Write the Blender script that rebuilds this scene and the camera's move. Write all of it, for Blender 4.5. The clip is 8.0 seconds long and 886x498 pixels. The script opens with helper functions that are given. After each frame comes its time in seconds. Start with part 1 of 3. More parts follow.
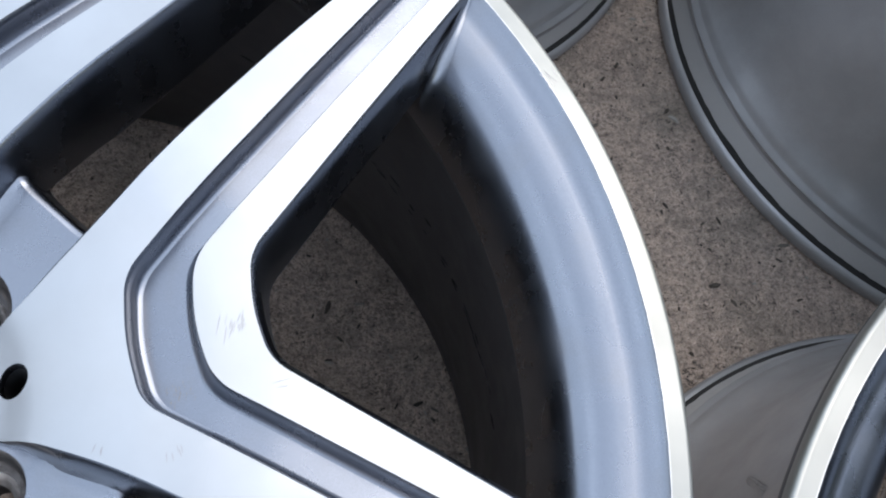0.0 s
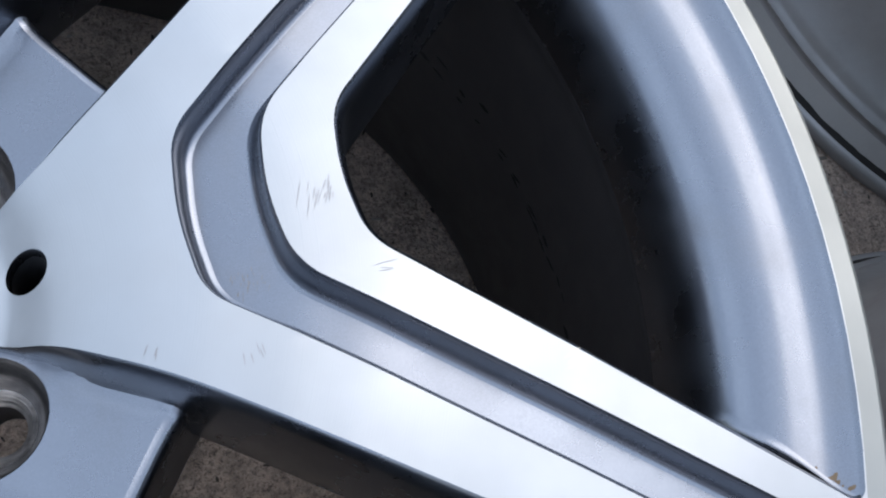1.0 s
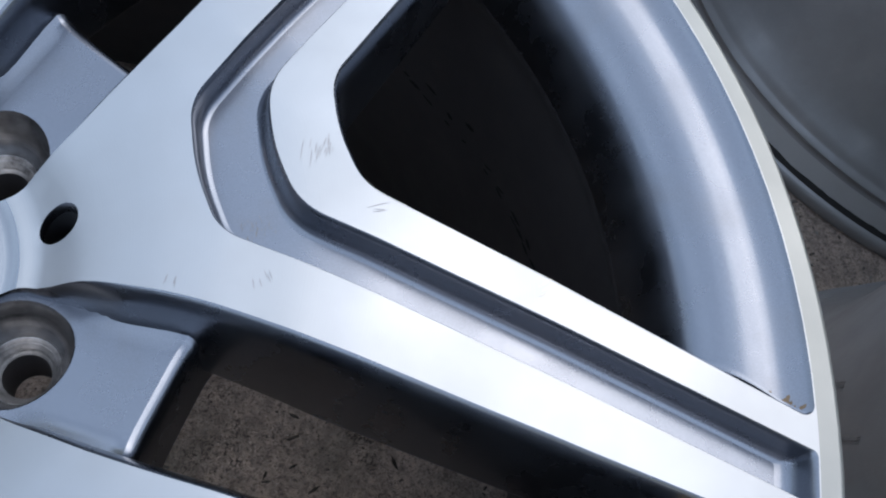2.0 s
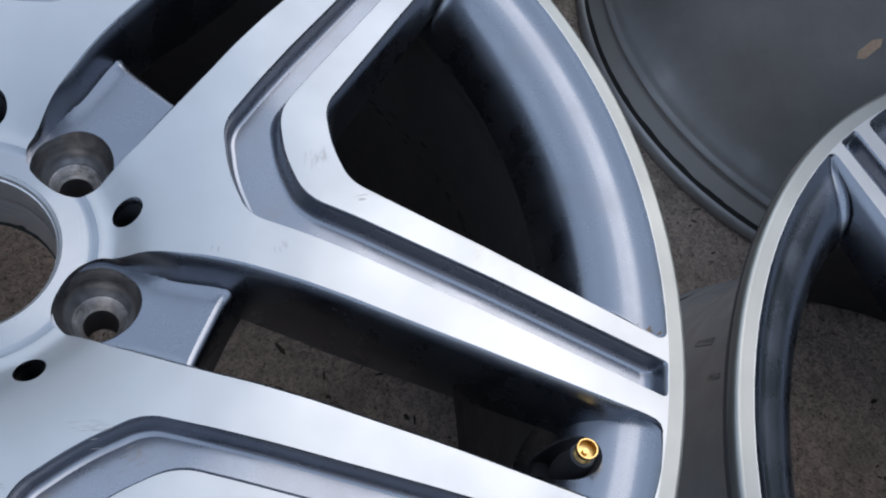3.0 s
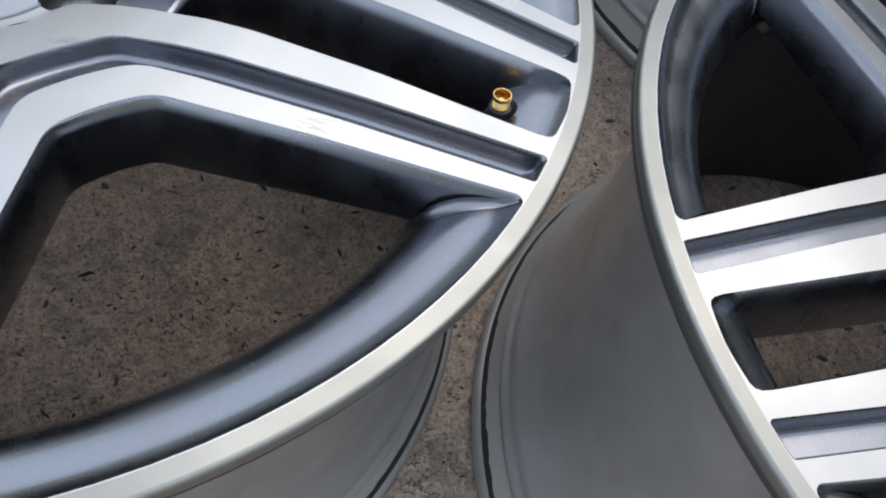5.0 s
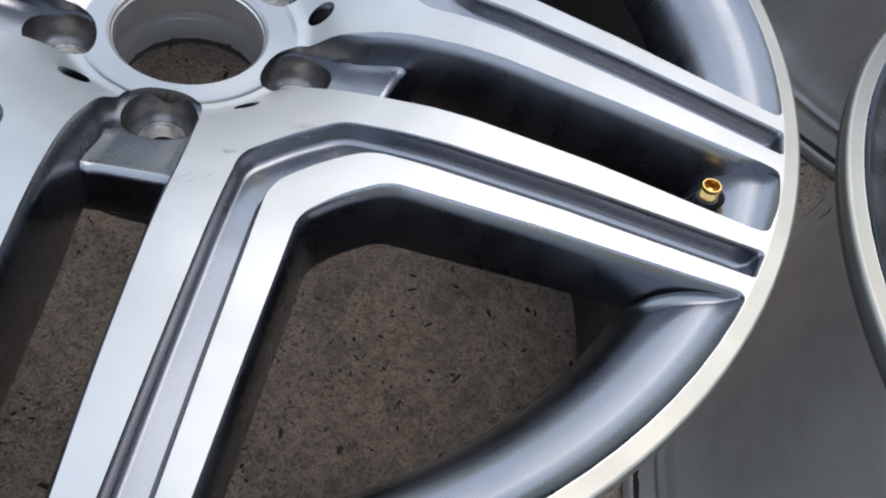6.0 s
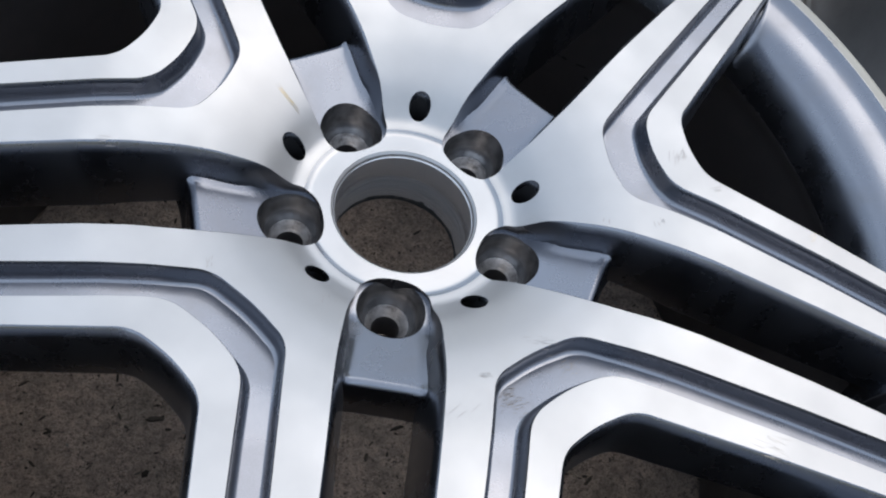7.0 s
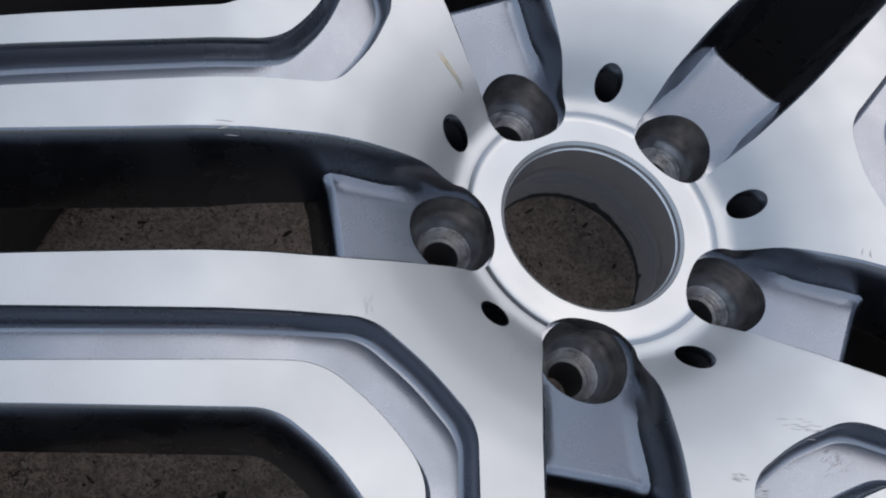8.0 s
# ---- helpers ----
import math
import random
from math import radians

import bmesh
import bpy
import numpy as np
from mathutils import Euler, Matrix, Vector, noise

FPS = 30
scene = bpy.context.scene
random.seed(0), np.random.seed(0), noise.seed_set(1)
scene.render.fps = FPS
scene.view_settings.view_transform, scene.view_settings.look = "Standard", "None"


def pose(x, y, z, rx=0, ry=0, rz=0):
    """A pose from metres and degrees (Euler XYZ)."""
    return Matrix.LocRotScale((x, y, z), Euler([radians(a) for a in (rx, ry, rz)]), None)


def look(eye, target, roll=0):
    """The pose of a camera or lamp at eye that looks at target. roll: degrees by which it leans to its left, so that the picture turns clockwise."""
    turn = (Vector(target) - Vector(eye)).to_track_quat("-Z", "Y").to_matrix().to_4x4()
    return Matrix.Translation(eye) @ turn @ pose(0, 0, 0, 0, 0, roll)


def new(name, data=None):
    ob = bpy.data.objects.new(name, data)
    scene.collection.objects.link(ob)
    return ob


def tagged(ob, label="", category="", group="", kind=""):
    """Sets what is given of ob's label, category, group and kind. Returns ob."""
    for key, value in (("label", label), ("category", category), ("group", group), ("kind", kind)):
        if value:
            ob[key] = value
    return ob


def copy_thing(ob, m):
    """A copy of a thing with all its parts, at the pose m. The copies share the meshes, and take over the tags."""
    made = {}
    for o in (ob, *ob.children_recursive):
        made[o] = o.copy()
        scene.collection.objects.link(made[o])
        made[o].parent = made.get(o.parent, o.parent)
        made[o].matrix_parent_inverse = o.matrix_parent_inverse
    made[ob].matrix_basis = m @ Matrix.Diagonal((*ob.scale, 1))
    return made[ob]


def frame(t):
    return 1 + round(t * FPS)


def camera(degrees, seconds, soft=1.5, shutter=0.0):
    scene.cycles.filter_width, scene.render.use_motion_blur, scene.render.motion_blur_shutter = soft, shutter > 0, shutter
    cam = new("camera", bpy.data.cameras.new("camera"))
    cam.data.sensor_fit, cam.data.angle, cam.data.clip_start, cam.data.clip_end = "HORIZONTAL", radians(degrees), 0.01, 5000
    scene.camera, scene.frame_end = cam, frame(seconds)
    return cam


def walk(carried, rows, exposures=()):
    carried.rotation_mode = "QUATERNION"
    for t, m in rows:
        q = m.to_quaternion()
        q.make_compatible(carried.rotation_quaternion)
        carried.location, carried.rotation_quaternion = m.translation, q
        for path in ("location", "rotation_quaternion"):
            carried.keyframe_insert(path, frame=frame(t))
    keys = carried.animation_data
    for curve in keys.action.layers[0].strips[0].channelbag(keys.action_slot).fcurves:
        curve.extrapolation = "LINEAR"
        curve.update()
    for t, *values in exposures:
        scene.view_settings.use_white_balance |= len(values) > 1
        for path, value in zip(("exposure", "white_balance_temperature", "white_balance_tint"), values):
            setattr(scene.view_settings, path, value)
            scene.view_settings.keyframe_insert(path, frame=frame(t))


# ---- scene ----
EXPOSURES = ((0.0, 1.18, 6700, 10), (1.0, 0.8, 6400, 10), (2.5, 0.55, 6250, 10), (3.5, 0.42, 6450, 10), (4.2, 0.45, 6600, 10), (5.5, 0.98, 7200, 10),
             (6.0, 0.95, 7100, 10), (6.5, 0.78, 6800, 10), (7.0, 0.46, 6700, 10), (8.0, 0.06, 6500, 10))
cam = camera(54.22, 8.0, 2.0)
walk(cam, [
    (0.0, pose(0.1369, -0.0985, 0.5427, 23.80, -9.30, -14.64)),
    (0.5, pose(0.1085, -0.0957, 0.5056, 21.95, -10.64, -15.63)),
    (1.0, pose(0.0977, -0.0893, 0.4709, 21.10, -12.79, -16.56)),
    (1.2, pose(0.0924, -0.0923, 0.4666, 21.78, -13.58, -16.95)),
    (2.3, pose(0.0772, -0.1557, 0.4895, 29.21, -12.70, -17.29)),
    (2.5, pose(0.0687, -0.1642, 0.5003, 29.38, -13.76, -18.03)),
    (3.0, pose(0.0433, -0.1946, 0.5562, 30.44, -15.10, -19.46)),
    (3.5, pose(0.0401, -0.2433, 0.5731, 33.08, -14.96, -20.30)),
    (4.0, pose(0.0504, -0.2979, 0.5447, 34.76, -14.64, -20.15)),
    (4.2, pose(0.0497, -0.3156, 0.5436, 34.05, -14.65, -20.21)),
    (5.3, pose(0.0139, -0.3681, 0.5084, 35.42, -13.40, -18.30)),
    (5.5, pose(-0.0058, -0.3620, 0.5126, 35.67, -13.25, -17.45)),
    (6.0, pose(-0.0178, -0.3340, 0.5206, 36.11, -11.04, -14.55)),
    (6.5, pose(-0.0636, -0.2881, 0.5483, 35.47, -11.96, -14.38)),
    (7.0, pose(-0.1117, -0.2319, 0.5811, 32.77, -12.06, -13.31)),
    (7.5, pose(-0.1334, -0.1790, 0.5520, 29.43, -11.95, -11.51)),
    (8.0, pose(-0.1475, -0.1376, 0.5014, 27.41, -12.64, -10.41)),
], EXPOSURES)
# ---- end of path ----

# ---- light ----
world = bpy.data.worlds.new("sky")
scene.world = world
world.use_nodes = True
SUN_ELEVATION, SUN_TURN = 61.0, 49.0
wn = world.node_tree
sky = wn.nodes.new("ShaderNodeTexSky")
sky.sky_type, sky.sun_disc = "NISHITA", False
sky.sun_elevation, sky.sun_rotation = radians(SUN_ELEVATION), radians(SUN_TURN)
sky.dust_density, sky.air_density, sky.ozone_density = 2.5, 1.0, 1.0
wn.nodes["Background"].inputs["Strength"].default_value = 0.12
haze = wn.nodes.new("ShaderNodeMix")
haze.data_type = "RGBA"
way = wn.nodes.new("ShaderNodeTexCoord")
cloud = wn.nodes.new("ShaderNodeTexNoise")
cloud.inputs["Scale"].default_value, cloud.inputs["Detail"].default_value, cloud.inputs["Roughness"].default_value = 2.3, 5.0, 0.55
cover = wn.nodes.new("ShaderNodeMapRange")
for slot, value in zip(("From Min", "From Max", "To Min", "To Max"), (0.38, 0.64, 0.3, 0.84)):
    cover.inputs[slot].default_value = value
wn.links.new(way.outputs["Generated"], cloud.inputs["Vector"])
wn.links.new(cloud.outputs[0], cover.inputs["Value"])
wn.links.new(cover.outputs[0], haze.inputs[0])
haze.inputs[7].default_value = (7.9, 9.4, 11.6, 1)
wn.links.new(sky.outputs[0], haze.inputs[6])
wn.links.new(haze.outputs[2], wn.nodes["Background"].inputs["Color"])
sun = new("sun", bpy.data.lights.new("sun", "SUN"))
sun.data.energy, sun.data.angle, sun.data.color = 0.53, radians(50), (1.0, 0.97, 0.93)
az, el = radians(SUN_TURN), radians(SUN_ELEVATION)
sun.matrix_world = look((math.sin(az) * math.cos(el) * 10, math.cos(az) * math.cos(el) * 10, math.sin(el) * 10), (0, 0, 0))


# ---- materials ----
def material(name):
    m = bpy.data.materials.new(name)
    m.use_nodes = True
    t = m.node_tree
    return m, t, t.nodes["Principled BSDF"]


def node(t, kind, **values):
    n = t.nodes.new(kind)
    for key, value in values.items():
        n.inputs[key.replace("_", " ")].default_value = value
    return n


def ramp(t, source, stops):
    n = t.nodes.new("ShaderNodeValToRGB")
    e = n.color_ramp.elements
    while len(e) < len(stops):
        e.new(0.5)
    for slot, (at, colour) in zip(e, stops):
        slot.position = at
        slot.color = (*colour, 1) if isinstance(colour, tuple) else (colour, colour, colour, 1)
    t.links.new(source, n.inputs[0])
    return n.outputs[0]


def noise_of(t, vector, scale, detail=4.0, rough=0.55):
    n = node(t, "ShaderNodeTexNoise", Scale=scale, Detail=detail, Roughness=rough)
    t.links.new(vector, n.inputs["Vector"])
    return n.outputs[0]


def bump(t, height, strength, distance, before=None):
    n = node(t, "ShaderNodeBump", Strength=strength, Distance=distance)
    t.links.new(height, n.inputs["Height"])
    if before:
        t.links.new(before, n.inputs["Normal"])
    return n.outputs[0]


def mix(t, factor, a, b):
    n = t.nodes.new("ShaderNodeMix")
    n.data_type = "RGBA"
    for value, key in ((factor, 0), (a, 6), (b, 7)):
        if isinstance(value, (float, int)):
            n.inputs[key].default_value = value
        elif isinstance(value, tuple):
            n.inputs[key].default_value = (*value, 1)
        else:
            t.links.new(value, n.inputs[key])
    return n.outputs[2]


def machined_metal(name, colour, rough, metal=1.0, axis=None):
    """Lathe-turned bright aluminium under clear lacquer: fine rings round the wheel's axis, faint smudges."""
    m, t, p = material(name)
    where = t.nodes.new("ShaderNodeTexCoord").outputs["Object"]
    split = t.nodes.new("ShaderNodeSeparateXYZ")
    t.links.new(where, split.inputs[0])
    flat = t.nodes.new("ShaderNodeCombineXYZ")
    t.links.new(split.outputs[0], flat.inputs[0])
    t.links.new(split.outputs[1], flat.inputs[1])
    size = t.nodes.new("ShaderNodeVectorMath")
    size.operation = "LENGTH"
    t.links.new(flat.outputs[0], size.inputs[0])
    along = t.nodes.new("ShaderNodeCombineXYZ")
    t.links.new(size.outputs["Value"] if axis is None else split.outputs[axis], along.inputs[0])
    rings = noise_of(t, along.outputs[0], 2600.0, 2.0)
    wide = noise_of(t, along.outputs[0], 160.0, 3.0)
    smudge = noise_of(t, where, 22.0, 5.0)
    p.inputs["Base Color"].default_value = (*colour, 1)
    t.links.new(mix(t, ramp(t, smudge, [(0.35, 0.0), (0.75, 1.0)]), colour, tuple(c * 0.9 for c in colour)), p.inputs["Base Color"])
    p.inputs["Metallic"].default_value = metal
    t.links.new(ramp(t, smudge, [(0.3, rough), (0.75, rough + 0.09)]), p.inputs["Roughness"])
    p.inputs["Coat Weight"].default_value = 0.25
    p.inputs["Coat Roughness"].default_value = 0.12
    p.inputs["Anisotropic"].default_value = 0.85 if axis is None else 0.0
    to_world = t.nodes.new("ShaderNodeVectorTransform")
    to_world.vector_type, to_world.convert_from, to_world.convert_to = "VECTOR", "OBJECT", "WORLD"
    t.links.new(flat.outputs[0], to_world.inputs[0])
    t.links.new(to_world.outputs[0], p.inputs["Tangent"])
    t.links.new(bump(t, rings, 0.12, 0.0003, bump(t, wide, 0.05 if axis is None else 0.4, 0.0006 if axis is None else 0.001)), p.inputs["Normal"])
    return m


def metallic_paint(name, colour, rough, metal=0.55, coat=0.6, dirt=(0.2, 0.17, 0.14), smear=0.0):
    """Grey metallic lacquer with flakes and a little dust."""
    m, t, p = material(name)
    where = t.nodes.new("ShaderNodeTexCoord").outputs["Object"]
    flake = noise_of(t, where, 2200.0, 2.0)
    dust = noise_of(t, where, 35.0, 6.0, 0.62)
    tone = mix(t, ramp(t, flake, [(0.35, 0.0), (0.7, 1.0)]), tuple(c * 0.94 for c in colour), tuple(c * 1.06 for c in colour))
    if smear:
        broad = noise_of(t, where, 11.0, 5.0, 0.6)
        tone = mix(t, ramp(t, broad, [(0.35, smear), (0.62, 0.0)]), tone, tuple(c * 0.4 for c in colour))
    t.links.new(mix(t, ramp(t, dust, [(0.55, 0.0), (0.85, 0.22)]), tone, dirt), p.inputs["Base Color"])
    p.inputs["Metallic"].default_value = metal
    t.links.new(ramp(t, dust, [(0.35, rough), (0.8, rough + 0.18)]), p.inputs["Roughness"])
    p.inputs["Coat Weight"].default_value = coat
    p.inputs["Coat Roughness"].default_value = 0.07
    t.links.new(bump(t, flake, 0.02, 0.0002), p.inputs["Normal"])
    return m


MACHINED = machined_metal("machined_aluminium", (0.405, 0.412, 0.42), 0.33)
# lip: the machined metal, its colour darkened to mute the sky's reflection
MUTED_LIP = machined_metal("satin_machined_aluminium", (0.262, 0.268, 0.256), 0.32)
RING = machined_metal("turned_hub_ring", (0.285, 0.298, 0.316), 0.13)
TURNED = machined_metal("turned_bore_metal", (0.64, 0.63, 0.63), 0.17, 0.8, 2)
PAINT = metallic_paint("grey_metallic_paint", (0.215, 0.227, 0.256), 0.22, 1.0, 0.3)
BARREL = metallic_paint("dark_satin_barrel_paint", (0.33, 0.327, 0.328), 0.32, 0.3, 0.35, (0.2, 0.17, 0.14), 0.4)
DUSTY = metallic_paint("dusty_bead_seat", (0.4, 0.395, 0.385), 0.5, 0.2, 0.0, (0.25, 0.24, 0.225))
# near-black of the inner barrel; in the bolt holes it stands for shade
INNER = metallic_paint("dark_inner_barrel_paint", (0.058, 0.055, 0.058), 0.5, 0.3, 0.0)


BOLTS_AT = 0.0564


def bare_metal(name, stops, rough, rough_rings):
    m, t, p = material(name)
    where = t.nodes.new("ShaderNodeTexCoord").outputs["Object"]
    blot = noise_of(t, where, 160.0, 6.0, 0.65)
    t.links.new(ramp(t, blot, stops), p.inputs["Base Color"])
    p.inputs["Metallic"].default_value = 0.9
    p.inputs["Roughness"].default_value = rough
    shift = t.nodes.new("ShaderNodeVectorMath")
    shift.operation = "SUBTRACT"
    shift.inputs[1].default_value = (BOLTS_AT, 0, 0)
    t.links.new(where, shift.inputs[0])
    split = t.nodes.new("ShaderNodeSeparateXYZ")
    t.links.new(shift.outputs[0], split.inputs[0])
    up = t.nodes.new("ShaderNodeCombineXYZ")
    t.links.new(split.outputs[2], up.inputs[0])
    rings = noise_of(t, up.outputs[0], 900.0, 3.0)
    t.links.new(bump(t, rings, rough_rings, 0.0006, bump(t, blot, 0.25, 0.0008)), p.inputs["Normal"])
    return m


BARE = bare_metal("bare_worn_metal", [(0.34, (0.2, 0.19, 0.185)), (0.5, (0.5, 0.48, 0.465)), (0.7, (0.72, 0.7, 0.69))], 0.36, 0.9)
CUP = bare_metal("worn_cup_paint", [(0.32, (0.11, 0.107, 0.108)), (0.5, (0.2, 0.195, 0.195)), (0.75, (0.31, 0.3, 0.295))], 0.27, 0.2)


def simple(name, colour, rough, metal=0.0):
    m, t, p = material(name)
    where = t.nodes.new("ShaderNodeTexCoord").outputs["Object"]
    grain = noise_of(t, where, 400.0, 4.0)
    t.links.new(ramp(t, grain, [(0.3, tuple(c * 0.8 for c in colour)), (0.7, colour)]), p.inputs["Base Color"])
    p.inputs["Roughness"].default_value, p.inputs["Metallic"].default_value = rough, metal
    t.links.new(bump(t, grain, 0.1, 0.0004), p.inputs["Normal"])
    return m


BRASS = simple("brass", (0.66, 0.44, 0.17), 0.25, 1.0)
# black for the valve stem's rubber, and for shade painted into drilled holes
RUBBER_AND_SHADE = simple("black_rubber", (0.02, 0.02, 0.022), 0.55)
RESIDUE = simple("black_bead_residue", (0.014, 0.0135, 0.013), 0.8)


def concrete():
    """Old brown-grey concrete with dark pits, chips of stone and broad stains."""
    m, t, p = material("worn_concrete")
    where = t.nodes.new("ShaderNodeTexCoord").outputs["Object"]
    broad = noise_of(t, where, 6.0, 5.0)
    mid = noise_of(t, where, 95.0, 6.0, 0.72)
    pits = noise_of(t, where, 210.0, 3.0, 0.6)
    fine = noise_of(t, where, 700.0, 4.0, 0.7)
    base = mix(t, ramp(t, broad, [(0.3, 0.0), (0.7, 1.0)]), (0.56, 0.435, 0.356), (0.68, 0.54, 0.44))
    base = mix(t, ramp(t, mid, [(0.40, 0.6), (0.58, 0.0)]), base, (0.25, 0.2, 0.165))
    grain = noise_of(t, where, 310.0, 3.0, 0.6)
    base = mix(t, ramp(t, grain, [(0.34, 0.75), (0.48, 0.0)]), base, (0.19, 0.15, 0.13))
    base = mix(t, ramp(t, grain, [(0.56, 0.0), (0.70, 0.6)]), base, (0.66, 0.55, 0.47))
    moss = noise_of(t, where, 17.0, 5.0, 0.65)
    base = mix(t, ramp(t, moss, [(0.50, 0.0), (0.68, 0.5)]), base, (0.17, 0.157, 0.13))
    base = mix(t, ramp(t, pits, [(0.29, 0.9), (0.36, 0.0)]), base, (0.035, 0.03, 0.028))
    base = mix(t, ramp(t, fine, [(0.36, 0.8), (0.46, 0.0)]), base, (0.11, 0.088, 0.075))
    base = mix(t, ramp(t, fine, [(0.62, 0.0), (0.72, 0.7)]), base, (0.58, 0.52, 0.47))
    worms = []
    for scale, patch_scale, low in ((75.0, 48.0, 0.56), (150.0, 30.0, 0.54)):
        curl = noise_of(t, where, scale, 3.0, 0.6)
        patch = noise_of(t, where, patch_scale, 3.0)
        cut = node(t, "ShaderNodeMath")
        cut.operation = "MULTIPLY"
        t.links.new(ramp(t, curl, [(0.470, 0.0), (0.482, 1.0), (0.490, 1.0), (0.502, 0.0)]), cut.inputs[0])
        t.links.new(ramp(t, patch, [(low, 0.0), (low + 0.08, 1.0)]), cut.inputs[1])
        worms.append(cut.outputs[0])
    cracks = node(t, "ShaderNodeMath")
    cracks.operation = "MAXIMUM"
    t.links.new(worms[0], cracks.inputs[0])
    t.links.new(worms[1], cracks.inputs[1])
    base = mix(t, cracks.outputs[0], base, (0.05, 0.042, 0.036))
    t.links.new(base, p.inputs["Base Color"])
    p.inputs["Roughness"].default_value = 0.9
    height = mix(t, cracks.outputs[0], mix(t, 0.5, ramp(t, pits, [(0.28, 0.0), (0.5, 1.0)]), mid), (0.0, 0.0, 0.0))
    t.links.new(bump(t, fine, 0.8, 0.0018, bump(t, grain, 1.0, 0.005, bump(t, height, 0.9, 0.005))), p.inputs["Normal"])
    return m


CONCRETE = concrete()

# ---- the wheel's measures: metres, heights from the face's datum, which lies FACE above the ground ----
FACE = 0.262
BOLTS, WELL, BORE = 0.0564, 0.0165, 0.0372
RIM_EDGE, SEAM, LIP = 0.2761, 0.2765, 0.2845
PROFILE = ((0.0, -0.031), (0.0472, -0.0311), (0.0485, -0.03085), (0.0497, -0.0304), (0.0508, -0.0299), (0.0519, -0.02955), (0.0570, -0.0284), (0.0690, -0.0168), (0.08, -0.0108), (0.092, -0.0050), (0.107, 0.0003),
           (0.13, 0.0062), (0.148, 0.0087), (0.2, 0.0112), (0.275, 0.0117), (0.30, 0.0121))
table_r = np.arange(0.0, 0.3, 0.0005)
table_z = np.interp(table_r, [p[0] for p in PROFILE], [p[1] for p in PROFILE])
kernel = np.exp(-0.5 * (np.arange(-24, 25) / 5.0) ** 2)
soft_z = np.convolve(np.pad(table_z, 24, "edge"), kernel / kernel.sum(), "valid")
blend = np.clip((table_r - 0.054) / 0.006, 0, 1)
table_z = table_z * (1 - blend) + soft_z * blend


def face_z(x, y):
    return float(np.interp(math.hypot(x, y), table_r, table_z))


def turned(p, degrees):
    c, s = math.cos(radians(degrees)), math.sin(radians(degrees))
    return (p[0] * c - p[1] * s, p[0] * s + p[1] * c)


def inset(poly, gaps):
    """The closed polygon (anticlockwise) with edge i, from vertex i to i + 1, moved inwards by gaps[i]."""
    n, out, lines = len(poly), [], []
    for i in range(n):
        (x0, y0), (x1, y1) = poly[i], poly[(i + 1) % n]
        d = math.hypot(x1 - x0, y1 - y0)
        nx, ny = -(y1 - y0) / d, (x1 - x0) / d
        lines.append((nx, ny, nx * x0 + ny * y0 + gaps[i]))
    for i in range(n):
        (a, b, c), (d, e, f) = lines[i - 1], lines[i]
        det = a * e - b * d
        if abs(det) < 0.02:
            g = 0.5 * (gaps[i - 1] + gaps[i])
            out.append((poly[i][0] + 0.5 * (a + d) * g, poly[i][1] + 0.5 * (b + e) * g))
        else:
            out.append(((c * e - b * f) / det, (a * f - c * d) / det))
    return out


def rounded(poly, radii, counts, arc=7):
    """The polygon's outline with round corners and counts[i] steps along edge i. Returns points and the edge or corner each starts."""
    n, ends, pts = len(poly), [], []
    for i in range(n):
        p, a, b = Vector(poly[i]), Vector(poly[i - 1]), Vector(poly[(i + 1) % n])
        u, v = (a - p).normalized(), (b - p).normalized()
        if radii[i] <= 0:
            ends.append([p])
            continue
        half = 0.5 * math.acos(max(-1, min(1, u.dot(v))))
        reach = min(radii[i] / math.tan(half), 0.45 * (a - p).length, 0.45 * (b - p).length)
        r = reach * math.tan(half)
        centre = p + (u + v).normalized() * (r / math.sin(half))
        s, e = p + u * reach - centre, p + v * reach - centre
        turn = s.angle_signed(e)
        ends.append([centre + Vector(turned(s, -math.degrees(turn) * k / arc)) for k in range(arc + 1)])
    for i in range(n):
        pts += [tuple(q) for q in ends[i]]
        a, b = ends[i][-1], ends[(i + 1) % n][0]
        pts += [tuple(a.lerp(b, k / counts[i])) for k in range(1, counts[i])]
    return pts


def steps(poly, size):
    return [max(1, round(math.dist(poly[i], poly[(i + 1) % len(poly)]) / size)) for i in range(len(poly))]


def inside(p, poly):
    hit, n = False, len(poly)
    for i in range(n):
        (x0, y0), (x1, y1) = poly[i], poly[i - 1]
        if (y0 > p[1]) != (y1 > p[1]) and p[0] < (x1 - x0) * (p[1] - y0) / (y1 - y0) + x0:
            hit = not hit
    return hit


def arc_points(radius, a0, a1, n):
    return [turned((radius, 0), a0 + (a1 - a0) * k / n) for k in range(n + 1)]


# outlines in one spoke's frame: its axis along x
H_ANGLE, J_ANGLE, G_ANGLE = 24.9, 26.7, 29.9
WINDOW = [(0.1460, -0.0192), *arc_points(RIM_EDGE, -H_ANGLE, H_ANGLE, 16), (0.1460, 0.0192), (0.1434, 0.0)]
WINDOW_R = [0.019, 0.0035, *[0] * 15, 0.0035, 0.019, 0.08]
CHANNEL = [(0.1045, -0.0222), turned((RIM_EDGE, 0), -G_ANGLE), turned((RIM_EDGE, 0), -J_ANGLE), (0.1274, -0.0212), (0.1245, 0.0), (0.1274, 0.0212),
           turned((RIM_EDGE, 0), J_ANGLE), turned((RIM_EDGE, 0), G_ANGLE), (0.1045, 0.0222), (0.1020, 0.0)]
CHANNEL_R = [0.018, 0.002, 0.002, 0.022, 0.08, 0.022, 0.002, 0.002, 0.018, 0.08]
